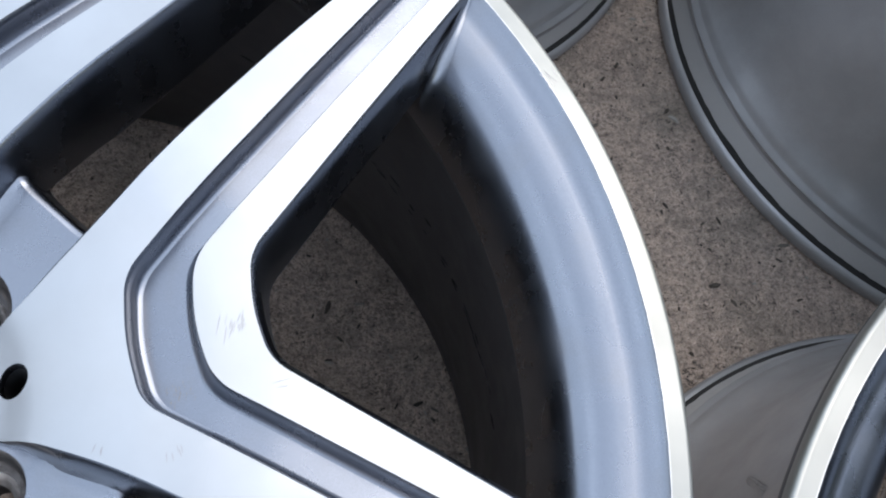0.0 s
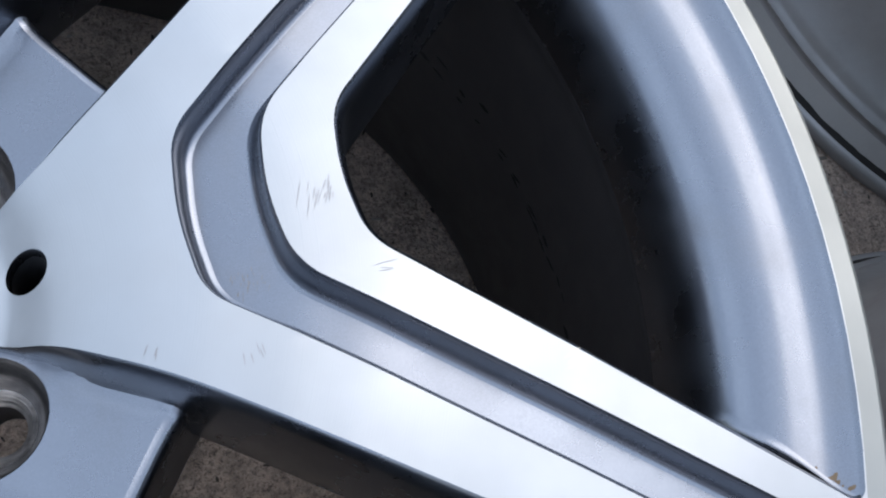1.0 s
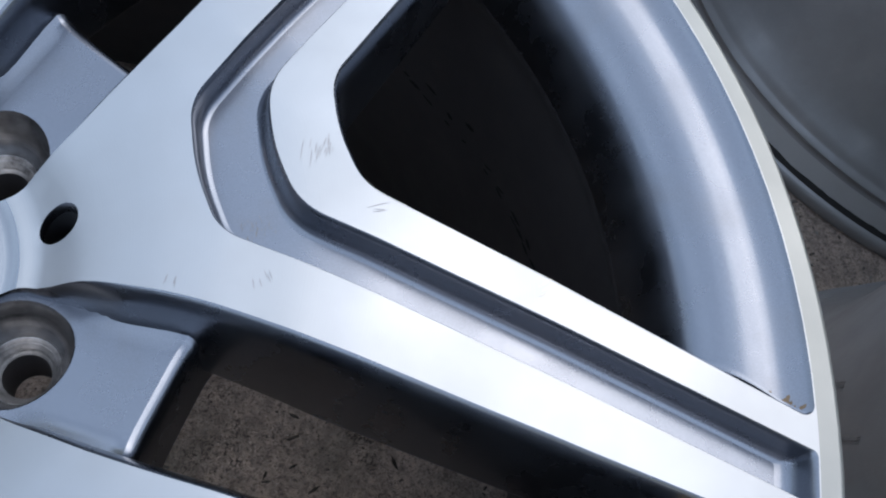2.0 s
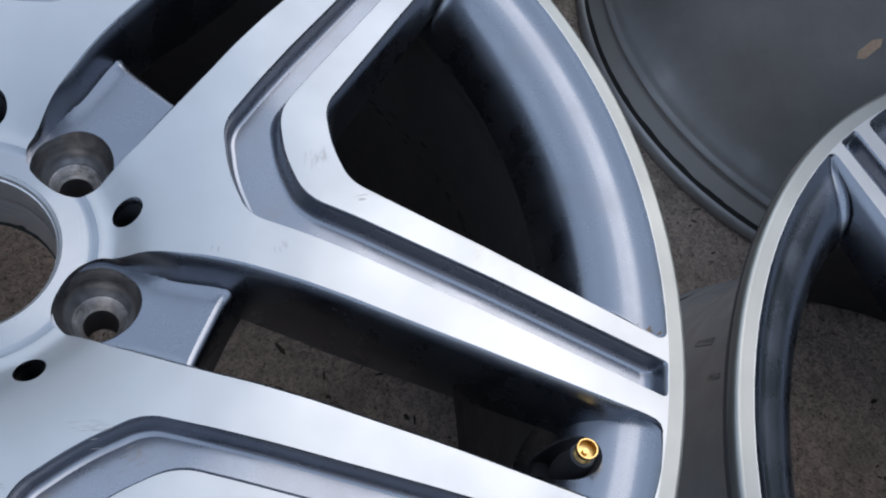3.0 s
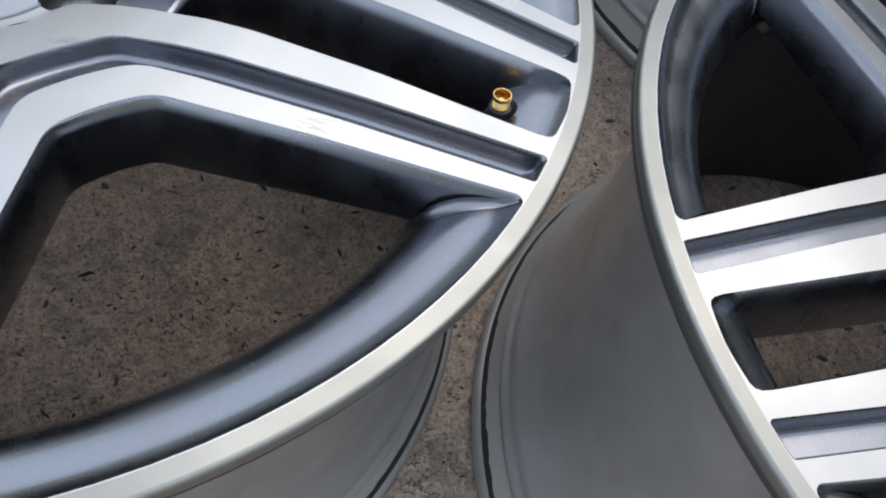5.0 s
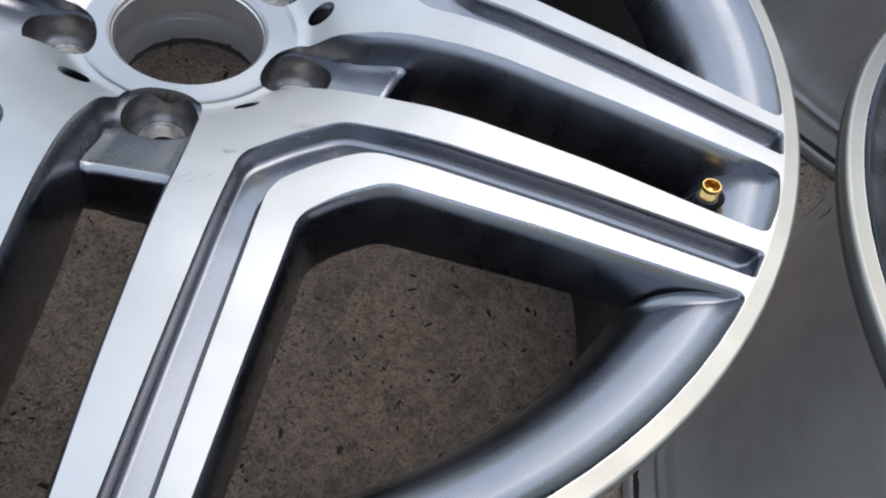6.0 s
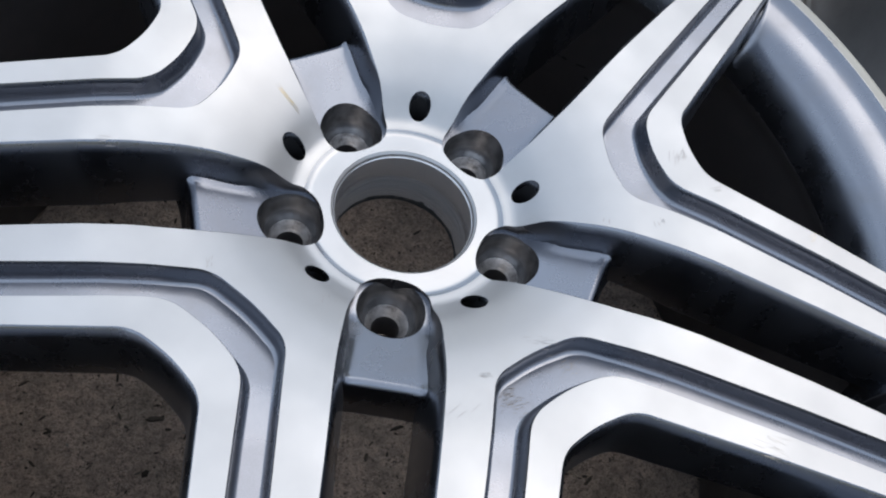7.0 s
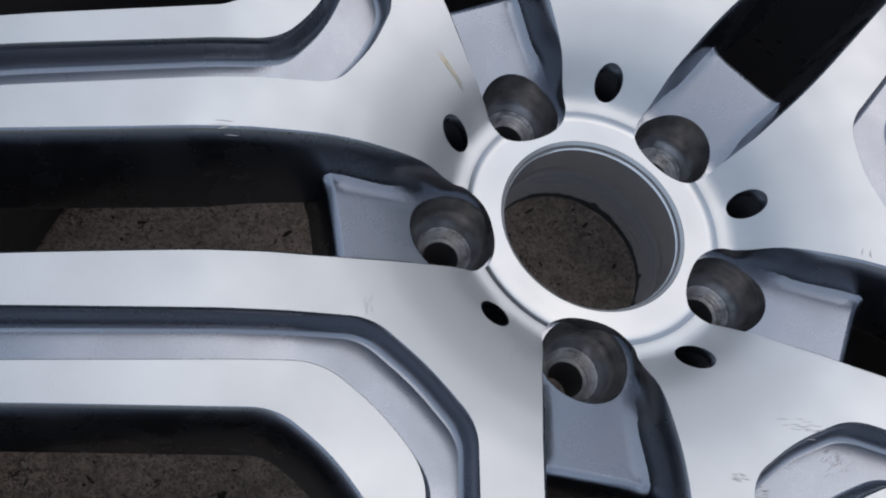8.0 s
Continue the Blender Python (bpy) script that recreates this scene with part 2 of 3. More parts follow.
# half of the slot between two spokes, in the slot's own frame: along, aside
SLOT = [(0.0413, 0.0), (0.0415, 0.0040), (0.0423, 0.0080), (0.0438, 0.0116), (0.0462, 0.0148), (0.0497, 0.0170), (0.0540, 0.0180), (0.0585, 0.0187), (0.0640, 0.0200),
        (0.0720, 0.0214), (0.0830, 0.0222), (0.0960, 0.0229), (0.1100, 0.0229), (0.1270, 0.0223), (0.1500, 0.0215), (0.1800, 0.0207), (0.2100, 0.0202),
        (0.2350, 0.0201), (0.2560, 0.0199), (0.2670, 0.0197), (0.2710, 0.0192), (0.2732, 0.0180), (0.2744, 0.0158), (0.2751, 0.0110), (0.2757, 0.0060), (0.2761, 0.0)]


def smooth_line(pts, size):
    """Catmull-Rom through the points, at steps of about that size."""
    out = []
    for i in range(len(pts) - 1):
        a, b, c, d = (Vector(pts[max(0, min(len(pts) - 1, k))]) for k in (i - 1, i, i + 1, i + 2))
        n = max(1, round((c - b).length / size))
        for k in range(n):
            t = k / n
            out.append(tuple(0.5 * (2 * b + (c - a) * t + (2 * a - 5 * b + 4 * c - d) * t * t + (3 * b - a - 3 * c + d) * t ** 3)))
    return out + [tuple(pts[-1])]


SLOT_LINE = [p for p in smooth_line(SLOT, 0.0008) if p[0] < 0.0575] + [p for p in smooth_line(SLOT, 0.0035) if p[0] >= 0.0575]


class Builder:
    """Collects vertices and faces with a material index, and turns them into a mesh."""

    def __init__(self):
        self.v, self.f, self.m = [], [], []

    def add(self, points):
        self.v += points
        return list(range(len(self.v) - len(points), len(self.v)))

    def face(self, ids, index):
        self.f.append(ids)
        self.m.append(index)

    def loft(self, rings, index, closed=True, skip=()):
        ids = [self.add(r) for r in rings]
        n = len(rings[0])
        for a, b in zip(ids, ids[1:]):
            for i in range(n if closed else n - 1):
                if i not in skip:
                    self.face([a[i], a[(i + 1) % n], b[(i + 1) % n], b[i]], index)
        return ids

    def mesh(self, name, materials, smooth=True):
        me = bpy.data.meshes.new(name)
        me.from_pydata(self.v, [], self.f)
        for m in materials:
            me.materials.append(m)
        me.polygons.foreach_set("material_index", self.m)
        me.polygons.foreach_set("use_smooth", [smooth] * len(self.f))
        me.update()
        if smooth:
            me.set_sharp_from_angle(angle=radians(38))
        return me


def revolve(profile, index, builder, n=144):
    rings = [[(r * math.cos(2 * math.pi * k / n), r * math.sin(2 * math.pi * k / n), z) for k in range(n)] for r, z in profile]
    builder.loft(rings, index)


from mathutils.geometry import delaunay_2d_cdt


def triangulate(loops, grid, keep):
    """Constrained triangles over closed loops and loose points; keep(x, y) says which triangles stay."""
    pts, edges = [], []
    for loop in loops:
        k = len(pts)
        pts += [Vector(p) for p in loop]
        edges += [(k + i, k + (i + 1) % len(loop)) for i in range(len(loop))]
    pts += [Vector(p) for p in grid]
    verts, _, faces, *_ = delaunay_2d_cdt(pts, edges, [], 0, 1e-7)
    good = [f for f in faces if keep(sum(verts[i][0] for i in f) / 3, sum(verts[i][1] for i in f) / 3)]
    return [tuple(v) for v in verts], good


def deepest(x, y):
    """How far the spoke may reach down at this radius without passing the barrel."""
    return float(np.interp(math.hypot(x, y), (0.250, 0.260, 0.265, 0.280), (0.05, 0.036, 0.011, 0.009)))


def reach(depth, x, y):
    """Depth below the face; walls stand deeper about the fork of the spoke."""
    if depth > 0.0105:
        depth *= float(np.interp(math.hypot(x, y), (0.09, 0.145, 0.20, 0.25), (1.0, 1.25, 1.12, 0.96)))
    return min(depth, deepest(x, y))


def offset_levels(poly, radii, counts, levels, weights):
    rings = []
    for gap, depth in levels:
        shape = rounded(inset(poly, [gap * w for w in weights]), [max(r - gap * 0.6, 0.0012) if r > 0 else 0 for r in radii], counts)
        rings.append([(x, y, face_z(x, y) - reach(depth, x, y)) for x, y in shape])
    return rings


def spoke_mesh():
    """One Y-shaped spoke, a fifth of the wheel's face: machined land, sunk channel, walls and back."""
    b = Builder()
    cw, cc = steps(WINDOW, 0.004), steps(CHANNEL, 0.004)
    window, channel = rounded(WINDOW, WINDOW_R, cw), rounded(CHANNEL, CHANNEL_R, cc)
    low = [turned(p, -36.0) for p in SLOT_LINE]                      # towards the clockwise slot
    high = [(x, -y) for x, y in low]
    outer = arc_points(SEAM, -36, 36, 40)
    bore = arc_points(BORE, -36, 36, 14)
    border = outer + high[::-1] + bore[::-1] + low
    hole = [(0.0627 + 0.0061 * math.cos(a), 0.0058 * math.sin(a)) for a in np.linspace(0, 2 * math.pi, 24, endpoint=False)]
    grid = [(x, y) for i in range(50) for j in range(-34, 35) for x, y in [(0.03 + i * 0.005 + (j % 2) * 0.0025, j * 0.005)]
            if inside((x, y), border) and not inside((x, y), window) and not inside((x, y), channel) and not inside((x, y), hole) and math.hypot(x, y) > 0.060]
    grid += [p for r in (0.042, 0.0465, 0.0472, 0.0479, 0.0485, 0.0491, 0.0497, 0.0502, 0.0508, 0.0513, 0.0519, 0.0528, 0.0540, 0.0560, 0.0580) for p in arc_points(r, -34, 34, 64) if inside(p, border) and not inside(p, hole)]
    land = lambda x, y: inside((x, y), border) and not inside((x, y), window) and not inside((x, y), channel) and not inside((x, y), hole)
    verts, faces = triangulate([border, window, channel, hole], grid, land)
    ids = b.add([(x, y, face_z(x, y)) for x, y in verts])
    for f in faces:
        middle = sum((Vector(verts[i]) for i in f), Vector((0, 0))) / 3
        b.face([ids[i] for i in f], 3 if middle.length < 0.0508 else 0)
    # the back
    solid = lambda x, y: inside((x, y), border) and not inside((x, y), window) and not inside((x, y), hole)
    verts, faces = triangulate([border, window, hole], [], solid)
    ids = b.add([(x, y, face_z(x, y) - reach(0.029, x, y)) for x, y in verts])
    for f in faces:
        b.face([ids[i] for i in reversed(f)], 1)
    # channel
    levels = ((0, 0), (0.0004, 0.0006), (0.0008, 0.0028), (0.0011, 0.0060), (0.0015, 0.0080), (0.0021, 0.0094), (0.0029, 0.0101), (0.0037, 0.0104))
    weights = [1.0, 1.9, 1.0, 0.9, 0.9, 1.0, 1.9, 1.0, 1.3, 1.3]
    rings = offset_levels(CHANNEL, CHANNEL_R, cc, levels, weights)
    b.loft(rings, 1)
    floor_loop = [p[:2] for p in rings[-1]]
    verts, faces = triangulate([floor_loop], [p for p in [(0.10 + i * 0.005, j * 0.005) for i in range(36) for j in range(-34, 35)] if inside(p, floor_loop)],
                               lambda x, y: inside((x, y), floor_loop))
    ids = b.add([(x, y, face_z(x, y) - 0.0104) for x, y in verts])
    for f in faces:
        b.face([ids[i] for i in f], 1)
    # window walls, all but the side along the rim
    rim_steps = {i for i in range(len(window)) if math.hypot(*window[i]) > RIM_EDGE - 0.0012 and math.hypot(*window[(i + 1) % len(window)]) > RIM_EDGE - 0.0012}
    levels = ((0, 0), (0.0004, 0.0003), (0.0010, 0.0012), (0.0024, 0.0040), (0.0030, 0.0060), (0.0055, 0.0255), (0.0052, 0.0265), (0.0, 0.0290))
    weights = [1.0, *[0.0] * 16, 1.0, 1.0, 1.0]
    b.loft(offset_levels(WINDOW, WINDOW_R, cw, levels, weights), 1, skip=rim_steps)
    # slot walls on both sides
    levels = ((0, 0), (0.0004, 0.0003), (0.0010, 0.0012), (0.0022, 0.0040), (0.0028, 0.0060), (0.0074, 0.0300), (0.0072, 0.0312), (0.0, 0.0330))
    for side in (-1, 1):
        rings = []
        for gap, depth in levels:
            ring = []
            for s, d in SLOT_LINE:
                w = min(1.0, max(0.15, (s - 0.060) / 0.02))
                x, y = turned((s, max(0.0, d - gap * w) if s < 0.262 else d), -36.0)
                ring.append((x, y * -side, face_z(x, y) - reach(depth, x, y)))
            rings.append(ring[:-2])
        b.loft(rings, 1, closed=False)
    # small drilled hole
    b.loft([[(x * k + 0.0627 * (1 - k), y * k, face_z(x, y) - z) for x, y in hole] for z, k in ((0, 1), (0.0005, 0.96), (0.0045, 0.90))], 1)
    # deeper wall coloured black in place of the shade down there
    b.loft([[(x * k + 0.0627 * (1 - k), y * k, face_z(x, y) - z) for x, y in hole] for z, k in ((0.0045, 0.90), (0.028, 0.85))], 2)
    return b.mesh("spoke", [MACHINED, PAINT, RUBBER_AND_SHADE, RING])


def pocket_mesh():
    """Bolt seat between two spokes: sloping painted pad, round well, conical seat and hole. In the slot's frame."""
    b = Builder()
    n = 40

    def pad_z(s):
        return max(-0.0345, -0.0318 + (s - 0.069) * 0.0128 / 0.031)

    circle = [(BOLTS + WELL * math.cos(2 * math.pi * k / n), WELL * math.sin(2 * math.pi * k / n)) for k in range(n)]
    half = [(s, d + 0.0004) for s, d in SLOT_LINE if 0.0414 < s < 0.098]
    end = [(0.0996 + 0.0040 * abs(u) ** 5, u * half[-1][1]) for u in np.linspace(1, -1, 25)]
    border = [(s, -d) for s, d in half[::1]] + end[::-1] + half[::-1]
    verts, faces = triangulate([border, circle], [(0.06 + i * 0.004, j * 0.004) for i in range(11) for j in range(-5, 6) if inside((0.06 + i * 0.004, j * 0.004), border)],
                               lambda x, y: inside((x, y), border) and not inside((x, y), circle))

    def lift(s, d):
        """Pad height with a fillet up to both walls."""
        edge = np.interp(s, [p[0] for p in half], [p[1] for p in half])
        near = min(1.6, max(0.0, 1 - (edge - 0.0046 - abs(d)) / 0.0030))
        return pad_z(s) + 0.0012 * near ** 2 * min(1.0, max(0.0, (s - 0.066) / 0.012))

    ids = b.add([(x, y, lift(x, y)) for x, y in verts])
    for f in faces:
        b.face([ids[i] for i in f], 0)
    rings = [[(s + ds, d, lift(s, d) - dz) for s, d in end] for ds, dz in ((0, 0), (0.0012, 0.0002), (0.0023, 0.0007), (0.0032, 0.0017), (0.0038, 0.0032), (0.0042, 0.007), (0.0080, 0.0195), (0.0074, 0.0212), (-0.012, 0.026))]
    b.loft(rings, 0, closed=False)
    top = [(x, y, pad_z(x) + 0.0002) for x, y in circle]

    def bored(rows):
        return [[(BOLTS + r * math.cos(2 * math.pi * k / n), r * math.sin(2 * math.pi * k / n), z) for k in range(n)] for r, z in rows]

    b.loft([top] + bored(((0.0161, -0.0352), (0.0155, -0.0372), (0.0149, -0.0412), (0.0141, -0.0440), (0.0131, -0.0457), (0.0121, -0.0468), (0.0113, -0.0476), (0.0106, -0.0484))), 3)
    b.loft(bored(((0.0106, -0.0484), (0.0102, -0.0489), (0.0095, -0.0500), (0.0091, -0.0506), (0.0085, -0.0516), (0.0082, -0.0522), (0.0075, -0.0533), (0.0070, -0.0540))), 1)
    # lower bore: shade of the deep hole put into a near-black colour
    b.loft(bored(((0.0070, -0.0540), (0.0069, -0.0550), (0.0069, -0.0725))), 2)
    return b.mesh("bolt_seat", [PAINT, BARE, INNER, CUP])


def hub_mesh():
    b = Builder()
    revolve([(BORE, -0.031), (0.0371, -0.0312), (0.0366, -0.0316), (0.0360, -0.0321), (0.0359, -0.0323)], 0, b, 96)
    revolve([(0.0359, -0.0323), (0.0358, -0.0332), (0.0355, -0.0338), (0.0350, -0.0342), (0.0350, -0.0368), (0.0350, -0.0490), (0.03515, -0.0494), (0.03525, -0.0500), (0.03515, -0.0506), (0.0350, -0.0511), (0.0350, -0.0522), (0.0346, -0.0532),
             (0.0344, -0.0630), (0.0337, -0.0655), (0.0335, -0.0690), (0.0345, -0.0705)], 2, b, 96)
    back = lambda r: -0.0705 - (r - 0.0345) * 0.0055 / 0.0455
    drilled = []
    for k in range(5):
        cx, cy = turned((BOLTS, 0), -36 - 72 * k)
        drilled.append([(cx + 0.0069 * math.cos(a), cy + 0.0069 * math.sin(a)) for a in np.linspace(0, 2 * math.pi, 24, endpoint=False)])
    edges = [arc_points(0.08, 0, 360, 96)[:-1], arc_points(0.0345, 0, 360, 96)[:-1]]
    verts, faces = triangulate(edges + drilled, [], lambda x, y: 0.0345 < math.hypot(x, y) < 0.08 and not any(inside((x, y), d) for d in drilled))
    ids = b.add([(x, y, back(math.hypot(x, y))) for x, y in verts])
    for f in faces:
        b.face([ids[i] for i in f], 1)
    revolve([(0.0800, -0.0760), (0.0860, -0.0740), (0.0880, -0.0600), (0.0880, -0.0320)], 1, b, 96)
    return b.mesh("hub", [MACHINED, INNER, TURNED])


def lip_mesh():
    b = Builder()
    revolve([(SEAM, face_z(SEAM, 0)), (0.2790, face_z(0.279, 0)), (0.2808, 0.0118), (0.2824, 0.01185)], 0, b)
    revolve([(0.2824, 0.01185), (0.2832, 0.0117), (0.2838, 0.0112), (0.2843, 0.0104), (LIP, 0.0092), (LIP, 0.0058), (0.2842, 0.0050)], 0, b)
    return b.mesh("lip", [MUTED_LIP])


BOWL = ((0.2300, -0.0440), (0.2350, -0.0395), (0.2390, -0.0305), (0.2415, -0.0215), (0.2447, -0.0125), (0.2490, -0.0052), (0.2545, 0.0001), (0.2600, 0.0031),
        (0.2650, 0.0047), (0.2684, 0.0056), (0.2702, 0.0064), (0.2726, 0.0080), (0.2747, 0.0098), (0.2756, 0.0109), (RIM_EDGE, 0.0117))


def bowl_z(r):
    return float(np.interp(r, [p[0] for p in BOWL], [p[1] for p in BOWL]))


def barrel_mesh():
    """Rim seen from both sides: dished inner side, barrel, flanges and bead seats; the boss for the valve is drilled through."""
    b = Builder()
    n, wedge, at = 480, 4.6, -36.0
    dense = [(r, bowl_z(r)) for r in (RIM_EDGE, 0.2756, 0.2747, 0.2737, 0.2726, 0.2714, 0.2702, 0.2693, 0.2684, 0.2667, 0.2650, 0.2625, 0.2600, 0.2575, 0.2550, 0.2525, 0.2505, 0.2487, 0.2470, 0.2455, 0.2440, 0.2430, 0.2420, 0.2410, 0.2400, 0.2390)]
    angles = [at + wedge + (360 - 2 * wedge) * k / n for k in range(n + 1)]
    within = lambda a: 25.3 < abs((a + 36) % 72 - 36) < 31.3                   # under the arms of the spokes, where the channels run
    rings = [b.add([(*turned((r, 0), a), z) for a in angles]) for r, z in dense]
    for k in range(len(dense) - 1):
        for i in range(n):
            if dense[k + 1][0] < 0.2535 or not (within(angles[i]) and within(angles[i + 1])):
                b.face([rings[k][i], rings[k][i + 1], rings[k + 1][i + 1], rings[k + 1][i]], 0)
    middle = turned((0.2478, 0), at)
    hole = [(middle[0] + 0.0092 * math.cos(a), middle[1] + 0.0092 * math.sin(a)) for a in np.linspace(0, 2 * math.pi, 32, endpoint=False)]
    inner, outer = [turned((0.2348 + 0.0042 * (abs(j - 6) / 6) ** 2, 0), at - wedge + wedge * j / 6) for j in range(13)], arc_points(RIM_EDGE, at - wedge, at + wedge, 12)
    border = outer + [turned((r, 0), at + wedge) for r, _ in dense[1:-1]] + inner[::-1] + [turned((r, 0), at - wedge) for r, _ in dense[-2:0:-1]]
    grid = [turned((0.236 + i * 0.002, 0), at - wedge + j * 0.6) for i in range(20) for j in range(1, 17)]
    verts, faces = triangulate([border, hole], grid, lambda x, y: inside((x, y), border) and not inside((x, y), hole))
    ids = b.add([(x, y, bowl_z(math.hypot(x, y))) for x, y in verts])
    for f in faces:
        b.face([ids[i] for i in f], 0)
    tube = [[(middle[0] + (x - middle[0]) * k, middle[1] + (y - middle[1]) * k, (bowl_z(math.hypot(x, y)) if j < 2 else -0.04) - dz) for x, y in hole]
            for j, (k, dz) in enumerate(((1.0, 0.0), (0.95, 0.0008), (0.86, 0.0), (0.2, 0.0)))]
    # valve hole lined in the same near-black
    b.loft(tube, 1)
    b.loft([[(x * k, y * k, bowl_z(math.hypot(x, y)) - dz) for x, y in inner] for k, dz in ((1.0, 0.0), (1.001, 0.003), (1.006, 0.008), (1.03, 0.02))], 0, closed=False)
    # inside of the barrel, much darker than its outside
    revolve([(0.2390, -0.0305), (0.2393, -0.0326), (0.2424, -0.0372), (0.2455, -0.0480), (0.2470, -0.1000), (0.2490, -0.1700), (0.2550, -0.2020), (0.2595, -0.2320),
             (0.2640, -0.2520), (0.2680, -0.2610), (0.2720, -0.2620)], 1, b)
    revolve([(0.2720, -0.2620), (0.2800, -0.2620), (0.2832, -0.2610), (LIP, -0.2580), (LIP, -0.2530), (0.2835, -0.2510), (0.2820, -0.2496),
             (0.2798, -0.2490)], 3, b)
    revolve([(0.2798, -0.2490), (0.2784, -0.2485), (0.2772, -0.2440), (0.2732, -0.2310)], 4, b)
    revolve([(0.2732, -0.2310), (0.2722, -0.2290), (0.2724, -0.2265), (0.2740, -0.2250), (0.2744, -0.2235), (0.2736, -0.2218), (0.2712, -0.2200),
             (0.2700, -0.2180), (0.2696, -0.2150), (0.2672, -0.2110),
             (0.2632, -0.2050), (0.2600, -0.1960), (0.2565, -0.1800), (0.2550, -0.1500), (0.2545, -0.1000), (0.2548, -0.0500), (0.2560, -0.0330), (0.2590, -0.0240)], 3, b)
    # back of the lip's flange, in the near-black of the inside
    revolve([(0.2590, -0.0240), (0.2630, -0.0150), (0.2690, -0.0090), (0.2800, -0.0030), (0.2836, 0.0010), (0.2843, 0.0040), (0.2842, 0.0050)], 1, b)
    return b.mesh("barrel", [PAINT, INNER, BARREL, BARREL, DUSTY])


def residue_mesh(rough=1.0):
    """Rough rubber left in the corner of the bead seat."""
    b = Builder()
    edge = []
    for k in range(360):
        a = 2 * math.pi * k / 360
        edge.append((a, (noise.noise((40 * math.cos(a), 40 * math.sin(a), 1.7)) * 0.0011 + noise.noise((14 * math.cos(a), 14 * math.sin(a), 4.1)) * 0.0010) * rough))
    b.loft([[((r + w * k * 0.3) * math.cos(a), (r + w * k * 0.3) * math.sin(a), z + w * k) for a, w in edge]
            for r, z, k in ((0.2803, -0.2492, 0.0), (0.2800, -0.2486, 0.4), (0.2792, -0.2476, 0.9), (0.2782, -0.2462, 1.2), (0.2768, -0.2448, 1.0))], 0)
    return b.mesh("bead_residue", [RESIDUE])


def fillet_mesh(side):
    """Curved web where a spoke's wall runs into the dished rim."""
    b = Builder()
    a = turned((RIM_EDGE, 0), -H_ANGLE)
    foot = Vector((0.1460, -0.0192))
    line = (Vector(a) - foot).normalized()
    across = Vector((-line.y, line.x))
    rings = []
    for k in range(15):
        t = k / 14
        r = 0.2748 - 0.0335 * t
        size = 0.0018 + 0.0056 * t
        gap = 0.0006 + 0.0052 * min(1.0, t * 1.25)
        lo, hi = 0.08, 0.2
        for _ in range(40):
            m = 0.5 * (lo + hi)
            if (foot + line * m + across * gap).length < r:
                lo = m
            else:
                hi = m
        wall = foot + line * lo + across * gap
        ring = []
        for j in range(9):
            w = math.pi / 2 * j / 8
            q = wall + across * size * (1 - math.cos(w)) - line * size * 0.35 * math.sin(w)
            z = bowl_z(q.length) + size * (1 - math.sin(w)) + 0.0002
            ring.append((q.x, -q.y * side, min(z, 0.0105)))
        rings.append(ring)
    b.loft(rings, 0, closed=False)
    return b.mesh("web", [PAINT])


def part(name, mesh, parent, m=None, label=""):
    ob = new(name, mesh)
    ob.parent = parent
    if m:
        ob.matrix_basis = m
    return tagged(ob, label)


def valve(parent):
    """Black rubber stem with a brass thread, in the slot between two spokes."""
    b = Builder()
    n = 24

    def ring(r, z):
        return [(r * math.cos(2 * math.pi * k / n), r * math.sin(2 * math.pi * k / n), z) for k in range(n)]

    b.loft([ring(r, z) for r, z in ((0.0075, -0.030), (0.0072, -0.022), (0.0056, -0.016), (0.0051, -0.0095), (0.0048, -0.0070), (0.0036, -0.0064), (0.0030, -0.0064))], 0)
    lean = pose(0.2488, 0.0, 0.0066, 0, -8, 0)
    stem = part("valve_stem", b.mesh("valve_stem", [RUBBER_AND_SHADE]), parent, pose(0, 0, 0, 0, 0, -36) @ lean, "black rubber valve stem")
    b = Builder()
    profile = [(0.0032, -0.0066), (0.0036, -0.0064)]
    for k in range(4):
        profile += [(0.0039, -0.0058 + k * 0.0010), (0.0035, -0.0053 + k * 0.0010)]
    profile += [(0.0042, -0.0018), (0.0042, -0.0004), (0.0039, 0.0), (0.0035, 0.0), (0.0033, -0.0004), (0.0031, -0.0046), (0.0012, -0.0048), (0.0010, -0.0026), (0.0002, -0.0026)]
    b.loft([ring(r, z) for r, z in profile], 0)
    part("brass_thread", b.mesh("brass_thread", [BRASS]), stem, None, "open brass valve thread")
    return stem


def wheel(label):
    """An alloy wheel lying face up; the empty stands at its foot."""
    ob = new("alloy_wheel")
    ob.empty_display_size = 0.05
    tagged(ob, label, "alloy wheel", "alloy wheels on the ground")
    spoke, seat, webs = spoke_mesh(), pocket_mesh(), (fillet_mesh(-1), fillet_mesh(1))
    up = pose(0, 0, FACE)
    part("barrel", barrel_mesh(), ob, up, "dark grey painted barrel")
    part("lip", lip_mesh(), ob, up, "bright machined rim lip")
    part("hub", hub_mesh(), ob, up, "bare machined centre bore")
    for k in range(5):
        part("spoke", spoke, ob, up @ pose(0, 0, 0, 0, 0, -72 * k))
        part("web", webs[0], ob, up @ pose(0, 0, 0, 0, 0, -72 * k))
        part("web", webs[1], ob, up @ pose(0, 0, 0, 0, 0, -72 * k))
        part("bolt_seat", seat, ob, up @ pose(0, 0, 0, 0, 0, -72 * k - 36))
    return ob


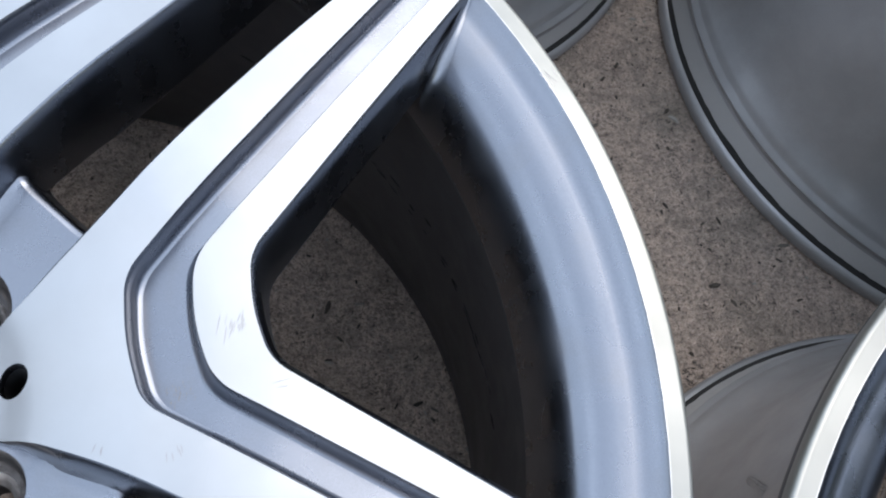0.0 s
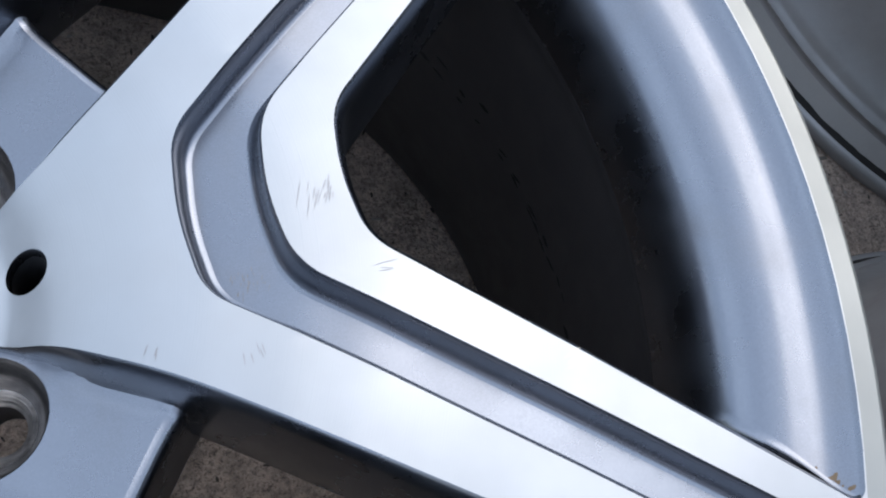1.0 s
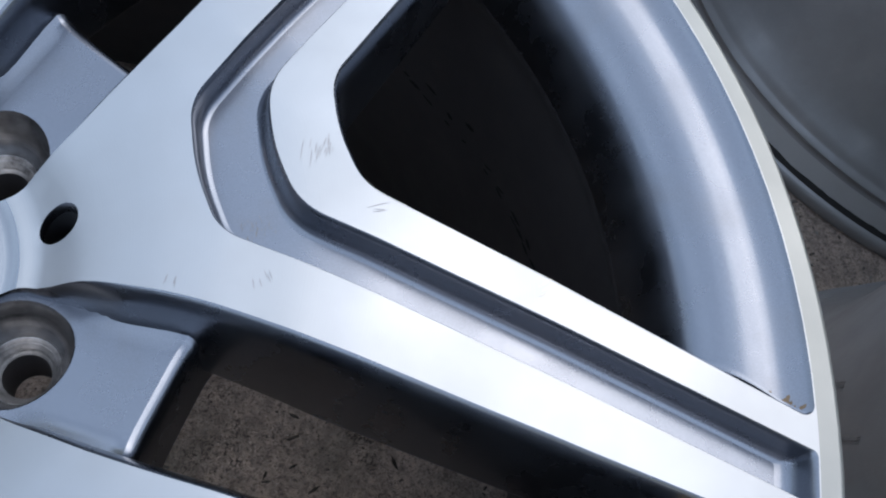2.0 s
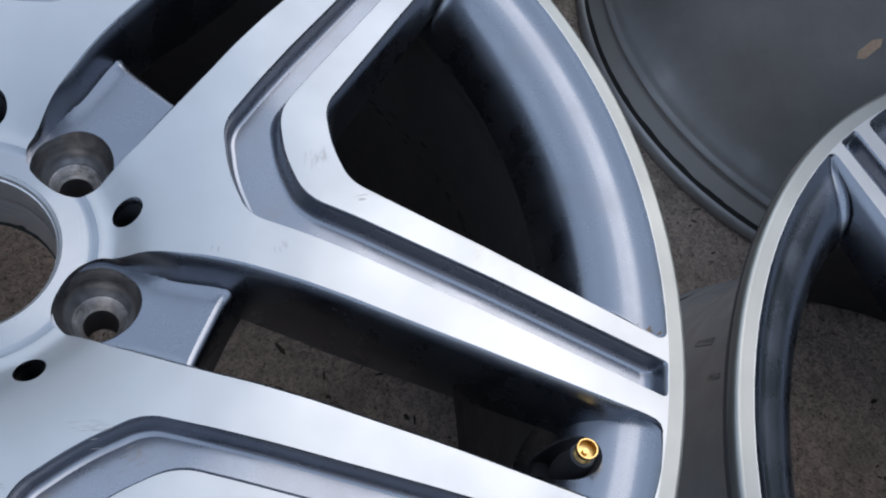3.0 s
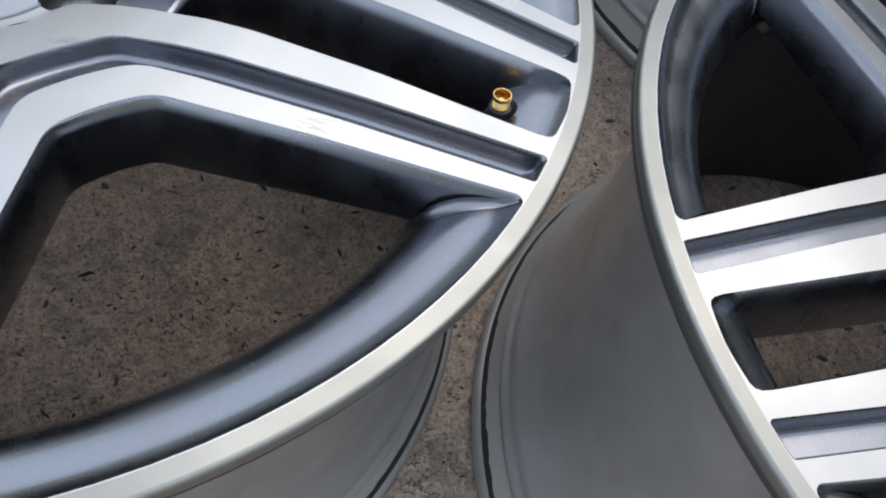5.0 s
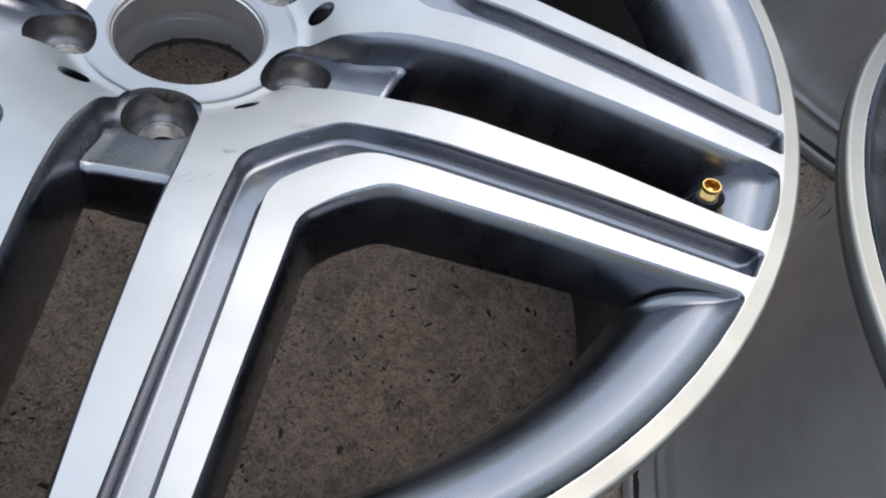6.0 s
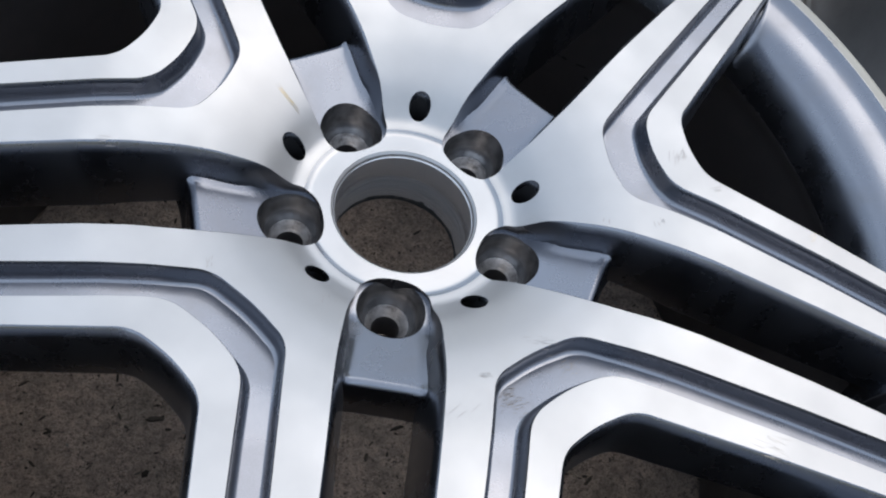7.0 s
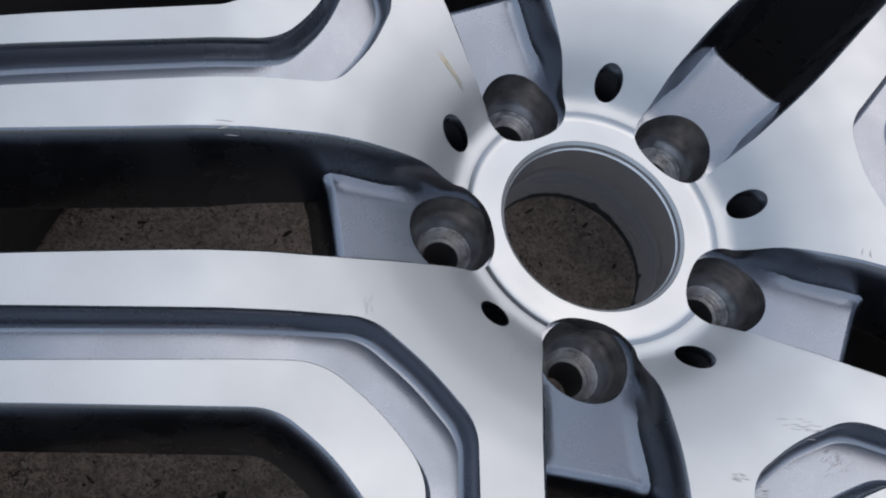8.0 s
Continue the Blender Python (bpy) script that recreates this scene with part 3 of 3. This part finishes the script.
# ---- ground ----
b = Builder()
cuts = sorted({*np.linspace(-1.5, 2.0, 36).round(4).tolist(), -3000.0, -300.0, -30.0, -5.0, 5.0, 30.0, 300.0, 3000.0})
n = len(cuts)
b.add([(x, y, 0.0) for y in cuts for x in cuts])
for j in range(n - 1):
    for i in range(n - 1):
        b.face([j * n + i, j * n + i + 1, (j + 1) * n + i + 1, (j + 1) * n + i], 0)
tagged(new("ground", b.mesh("ground", [CONCRETE])), "worn brown-grey concrete yard with dark pits", "ground", "", "structure")

# ---- plain walls out of view, added to shape what the metal reflects ----
GREY_PLASTER = simple("grey_plaster", (0.085, 0.092, 0.08), 0.9)
CREAM_PLASTER = simple("cream_plaster", (0.62, 0.6, 0.45), 0.9)
for name, x, y, turn, half, top, tone, plaster in (("wall_east", 4.6, 0.0, 90, 5.4, 2.9, "dark grey", GREY_PLASTER), ("wall_north", 0.0, 5.5, 0, 4.4, 1.8, "cream", CREAM_PLASTER),
                                                   ("wall_south", 0.8, -4.6, 0, 3.6, 1.8, "cream", CREAM_PLASTER)):
    b = Builder()
    for z0, z1, t in ((0.0, 0.15, 0.14), (0.15, top, 0.1), (top, top + 0.1, 0.13)):
        ids = b.add([(sx * half, sy * t, z) for z in (z0, z1) for sx, sy in ((-1, -1), (1, -1), (1, 1), (-1, 1))])
        for f in ((3, 2, 1, 0), (4, 5, 6, 7), (0, 1, 5, 4), (1, 2, 6, 5), (2, 3, 7, 6), (3, 0, 4, 7)):
            b.face([ids[i] for i in f], 0)
    wall = new(name, b.mesh(name, [plaster], smooth=False))
    wall.matrix_basis = pose(x, y, 0, 0, 0, turn)
    tagged(wall, f"plain {tone} plastered yard wall with a coping", "wall", "", "structure")

# ---- wheels ----
first = wheel("silver and grey alloy wheel with brass valve lying on concrete")
others = []
for x, y, turn in ((0.5132, -0.2892, 141.3), (0.790, 0.213, 60.0), (0.284, 0.507, 20.0)):
    other = copy_thing(first, pose(x, y, 0, 0, 0, turn))
    others.append(other)
    tagged(other, "silver and grey five-spoke alloy wheel lying face up on concrete")
up = pose(0, 0, FACE)
rubber = residue_mesh()
for holder in (first, others[0]):
    part("bead_residue", rubber, holder, up, "black rubber left along the bead seat")

def bore_residue_mesh():
    """Black grease and rubber clinging to the lower edge of the centre bore."""
    b = Builder()
    edge = []
    for k in range(240):
        a = 2 * math.pi * k / 240
        c, d = math.cos(a), math.sin(a)
        edge.append((a, 0.0004 + 0.0006 * max(0.0, noise.noise((4 * c, 4 * d, 2.3))) + 0.0006 * max(0.0, noise.noise((11 * c, 11 * d, 7.9)))))
    b.loft([[((r - w * k) * math.cos(a), (r - w * k) * math.sin(a), z + w * h) for a, w in edge]
            for r, z, k, h in ((0.0342, -0.0650, 0.0, 1.4), (0.0341, -0.0652, 0.15, 1.0), (0.0339, -0.0656, 0.3, 0.3), (0.0337, -0.0668, 0.35, 0.0), (0.0336, -0.0688, 0.3, -0.2), (0.0346, -0.0706, 0.0, -0.5))], 0)
    return b.mesh("bore_residue", [RESIDUE])


part("bore_residue", bore_residue_mesh(), first, up, "black grease along the edge of the centre bore")
stem = valve(first)
thin_rubber = residue_mesh(0.3)
for holder in others[1:]:
    part("bead_residue", thin_rubber, holder, up, "thin dark line of rubber along the bead seat")
stem.matrix_basis = up @ stem.matrix_basis

# ---- wear on the first wheel: scratches, chips and dirt ----
DULL = simple("dull_scratched_metal", (0.40, 0.385, 0.375), 0.6, 0.75)
YELLOW = simple("yellowish_scrape", (0.46, 0.435, 0.385), 0.42, 0.9)
BRASSY = simple("brassy_scrape", (0.6, 0.49, 0.3), 0.4, 0.8)
CREAM = simple("cream_scrape", (0.66, 0.47, 0.33), 0.7)
DIRT = simple("brown_dirt", (0.2, 0.14, 0.085), 0.9)
dice = random.Random(5)


def scratches(parent, label, centre, heading, length, wide, count, spread, skin, height=face_z):
    """Fine slivers lying on the surface round a spot of the spoke."""
    b = Builder()
    for _ in range(count):
        x, y = centre[0] + dice.gauss(0, spread), centre[1] + dice.gauss(0, spread)
        a = radians(heading + dice.gauss(0, 6))
        l, w = length * dice.uniform(0.35, 1.0) / 2, wide * dice.uniform(0.4, 1.0) / 2
        c, k = math.cos(a), math.sin(a)
        ids = []
        for lift in (-0.00005, 0.00007):
            pts = [(x + c * i * l - k * j * w, y + k * i * l + c * j * w) for i, j in ((-1, 0), (-0.3, -1), (0.5, -0.8), (1, 0), (0.4, 1), (-0.5, 0.7))]
            ids.append(b.add([(px, py, height(px, py) + lift) for px, py in pts]))
        b.face(ids[1], 0)
        for i in range(6):
            b.face([ids[0][i], ids[0][(i + 1) % 6], ids[1][(i + 1) % 6], ids[1][i]], 0)
    return part("scratch", b.mesh("scratch", [skin], smooth=False), parent, None, label)


spokes = sorted((o for o in first.children if o.name.startswith("spoke")), key=lambda o: o.name)
right, near, left, far = spokes[0], spokes[1], spokes[2], spokes[3]
scratches(right, "dull scuffed streaks", (0.1355, -0.0055), 68, 0.008, 0.0004, 9, 0.0016, DULL)
scratches(right, "dull scuffed streaks", (0.1395, -0.0035), 62, 0.005, 0.0005, 8, 0.0013, DULL)
scratches(right, "fine dark dashes", (0.1475, -0.0265), 5, 0.007, 0.0003, 4, 0.0013, DULL)
scratches(right, "faint yellowish smear", (0.1860, -0.0622), 20, 0.006, 0.0007, 4, 0.0012, YELLOW)
scratches(right, "fine dark nicks", (0.1135, -0.0420), 95, 0.005, 0.0004, 5, 0.0016, DULL)
scratches(right, "fine dark nicks", (0.0898, -0.0336), 60, 0.004, 0.0005, 3, 0.0010, DULL)
scratches(near, "fine diagonal scratches", (0.1105, -0.0440), -70, 0.010, 0.0003, 3, 0.0020, DULL)
scratches(near, "chipped lacquer along the channel", (0.1005, 0.0060), 60, 0.0045, 0.00028, 16, 0.0028, DULL)
scratches(near, "chipped lacquer along the channel", (0.1022, -0.0260), 50, 0.0035, 0.00026, 10, 0.0014, DULL)
scratches(near, "rubbed lacquer", (0.1880, 0.0630), 38, 0.010, 0.00018, 12, 0.0034, YELLOW)
scratches(left, "fine scratches", (0.1040, -0.0270), 40, 0.006, 0.0004, 5, 0.0018, DULL)
scratches(left, "fine scratches", (0.0715, 0.0150), 35, 0.007, 0.0003, 4, 0.0020, DULL)
scratches(far, "brassy scrape", (0.0755, -0.0172), 172, 0.018, 0.0005, 9, 0.0010, BRASSY)
scratches(far, "dark edge nicks", (0.1230, 0.0615), 38, 0.007, 0.0004, 5, 0.0016, DULL)
scratches(right, "brown dirt in the corner", (0.2462, -0.1098), 40, 0.0022, 0.0010, 70, 0.0022, DIRT, lambda x, y: bowl_z(math.hypot(x, y)))
TAN = simple("tan_dust", (0.27, 0.235, 0.2), 0.8)
channel_floor = lambda x, y: face_z(x, y) - 0.0104
scratches(near, "tan dust in the corner of the channel", (0.1150, -0.0190), 70, 0.0034, 0.00024, 70, 0.0036, TAN, channel_floor)
scratches(near, "tan dust in the corner of the channel", (0.1135, 0.0150), 100, 0.0030, 0.00022, 40, 0.0030, TAN, channel_floor)
scratches(right, "tan dust in the corner of the channel", (0.1150, -0.0205), 75, 0.0025, 0.0002, 30, 0.0026, TAN, channel_floor)
scratches(right, "scratched lip edge", (0.2690, 0.0690), 105, 0.005, 0.0005, 10, 0.0022, DULL)


def barrel_mark(parent, label, start, end, wide, count, skin):
    """Slivers on the outside of a barrel, from one (angle, height) to another."""
    b = Builder()
    for k in range(count):
        off = (k - (count - 1) / 2) * wide * 1.1
        for lift in (0.0, 0.0003):
            pts = []
            for t, side in ((0, 0), (0.25, -1), (0.8, -1), (1, 0), (0.75, 1), (0.2, 1)):
                z = start[1] + (end[1] - start[1]) * t + dice.uniform(-0.001, 0.001)
                r = float(np.interp(z, (-0.18, -0.15, -0.10, -0.05), (0.2565, 0.2550, 0.2545, 0.2548))) + lift
                x, y = turned((r, off + side * wide / 2), start[0] + (end[0] - start[0]) * t)
                pts.append((x, y, z))
            ids = b.add(pts)
        b.face(ids, 0)
        for i in range(6):
            b.face([ids[i] - 6, ids[(i + 1) % 6] - 6, ids[(i + 1) % 6], ids[i]], 0)
    return part("scrape", b.mesh("scrape", [skin], smooth=False), parent, pose(0, 0, FACE), label)


barrel_mark(others[1], "cream scrape on the barrel", (-208.0, -0.0805), (-207.3, -0.0560), 0.0075, 1, CREAM)
barrel_mark(others[0], "light scratches on the barrel", (127.5 - 141.3, -0.112), (130.4 - 141.3, -0.083), 0.0013, 4, DULL)
barrel_mark(others[0], "light scratches on the barrel", (136.9 - 141.3, -0.0747), (138.1 - 141.3, -0.0608), 0.001, 3, DULL)

# a row of short black rubber dashes round the inside of the first barrel
b = Builder()
at = -12.0
while at < 48:
    at += dice.uniform(1.2, 5.0)
    for _ in range(dice.choice((1, 1, 2))):
        z, l, w = -0.114 + dice.gauss(0, 0.005), dice.uniform(0.4, 1.1), dice.uniform(0.0004, 0.0011)
        slant = dice.uniform(-0.0012, 0.0002)
        for lift in (0.0, 0.0003):
            ids = b.add([(*turned((float(np.interp(z, (-0.17, -0.10), (0.2490, 0.2470))) - lift, 0), at + i * l), z + j * w + i * slant)
                         for i, j in ((-1, 0), (-0.3, -1), (0.6, -0.7), (1, 0), (0.3, 1), (-0.6, 0.6))])
        b.face(ids, 0)
        for i in range(6):
            b.face([ids[i] - 6, ids[(i + 1) % 6] - 6, ids[(i + 1) % 6], ids[i]], 0)
part("rubber_marks", b.mesh("rubber_marks", [RESIDUE], smooth=False), first, pose(0, 0, FACE), "short black rubber dashes inside the barrel")

# ---- crumbs of dirt on the ground ----
b = Builder()
for _ in range(2600):
    x, y = dice.uniform(-0.45, 0.75), dice.uniform(-0.5, 0.45)
    size, turn = dice.uniform(0.0005, 0.0014) * (1.7 if dice.random() < 0.2 else 1), dice.uniform(0, 2 * math.pi)
    long = dice.uniform(1.2, 3.8)
    ring = []
    for k in range(5):
        a = 2 * math.pi * k / 5
        u, v = math.cos(a) * size * long * dice.uniform(0.7, 1.2), math.sin(a) * size * dice.uniform(0.6, 1.2)
        ring.append((x + u * math.cos(turn) - v * math.sin(turn), y + u * math.sin(turn) + v * math.cos(turn)))
    low = b.add([(px, py, -0.0003) for px, py in ring])
    high = b.add([(x + (px - x) * 0.6, y + (py - y) * 0.6, size * dice.uniform(0.5, 1.1)) for px, py in ring])
    b.face(high, 0)
    for k in range(5):
        b.face([low[k], low[(k + 1) % 5], high[(k + 1) % 5], high[k]], 0)
m, t, p = material("dark_crumbs")
pick = t.nodes.new("ShaderNodeNewGeometry").outputs["Random Per Island"]
t.links.new(ramp(t, pick, [(0.0, (0.03, 0.025, 0.02)), (0.75, (0.09, 0.075, 0.06)), (1.0, (0.4, 0.37, 0.33))]), p.inputs["Base Color"])
p.inputs["Roughness"].default_value = 0.9
tagged(new("dirt_crumbs", b.mesh("dirt_crumbs", [m], smooth=False)), "dark crumbs and chips scattered over the concrete", "dirt", "", "stuff")
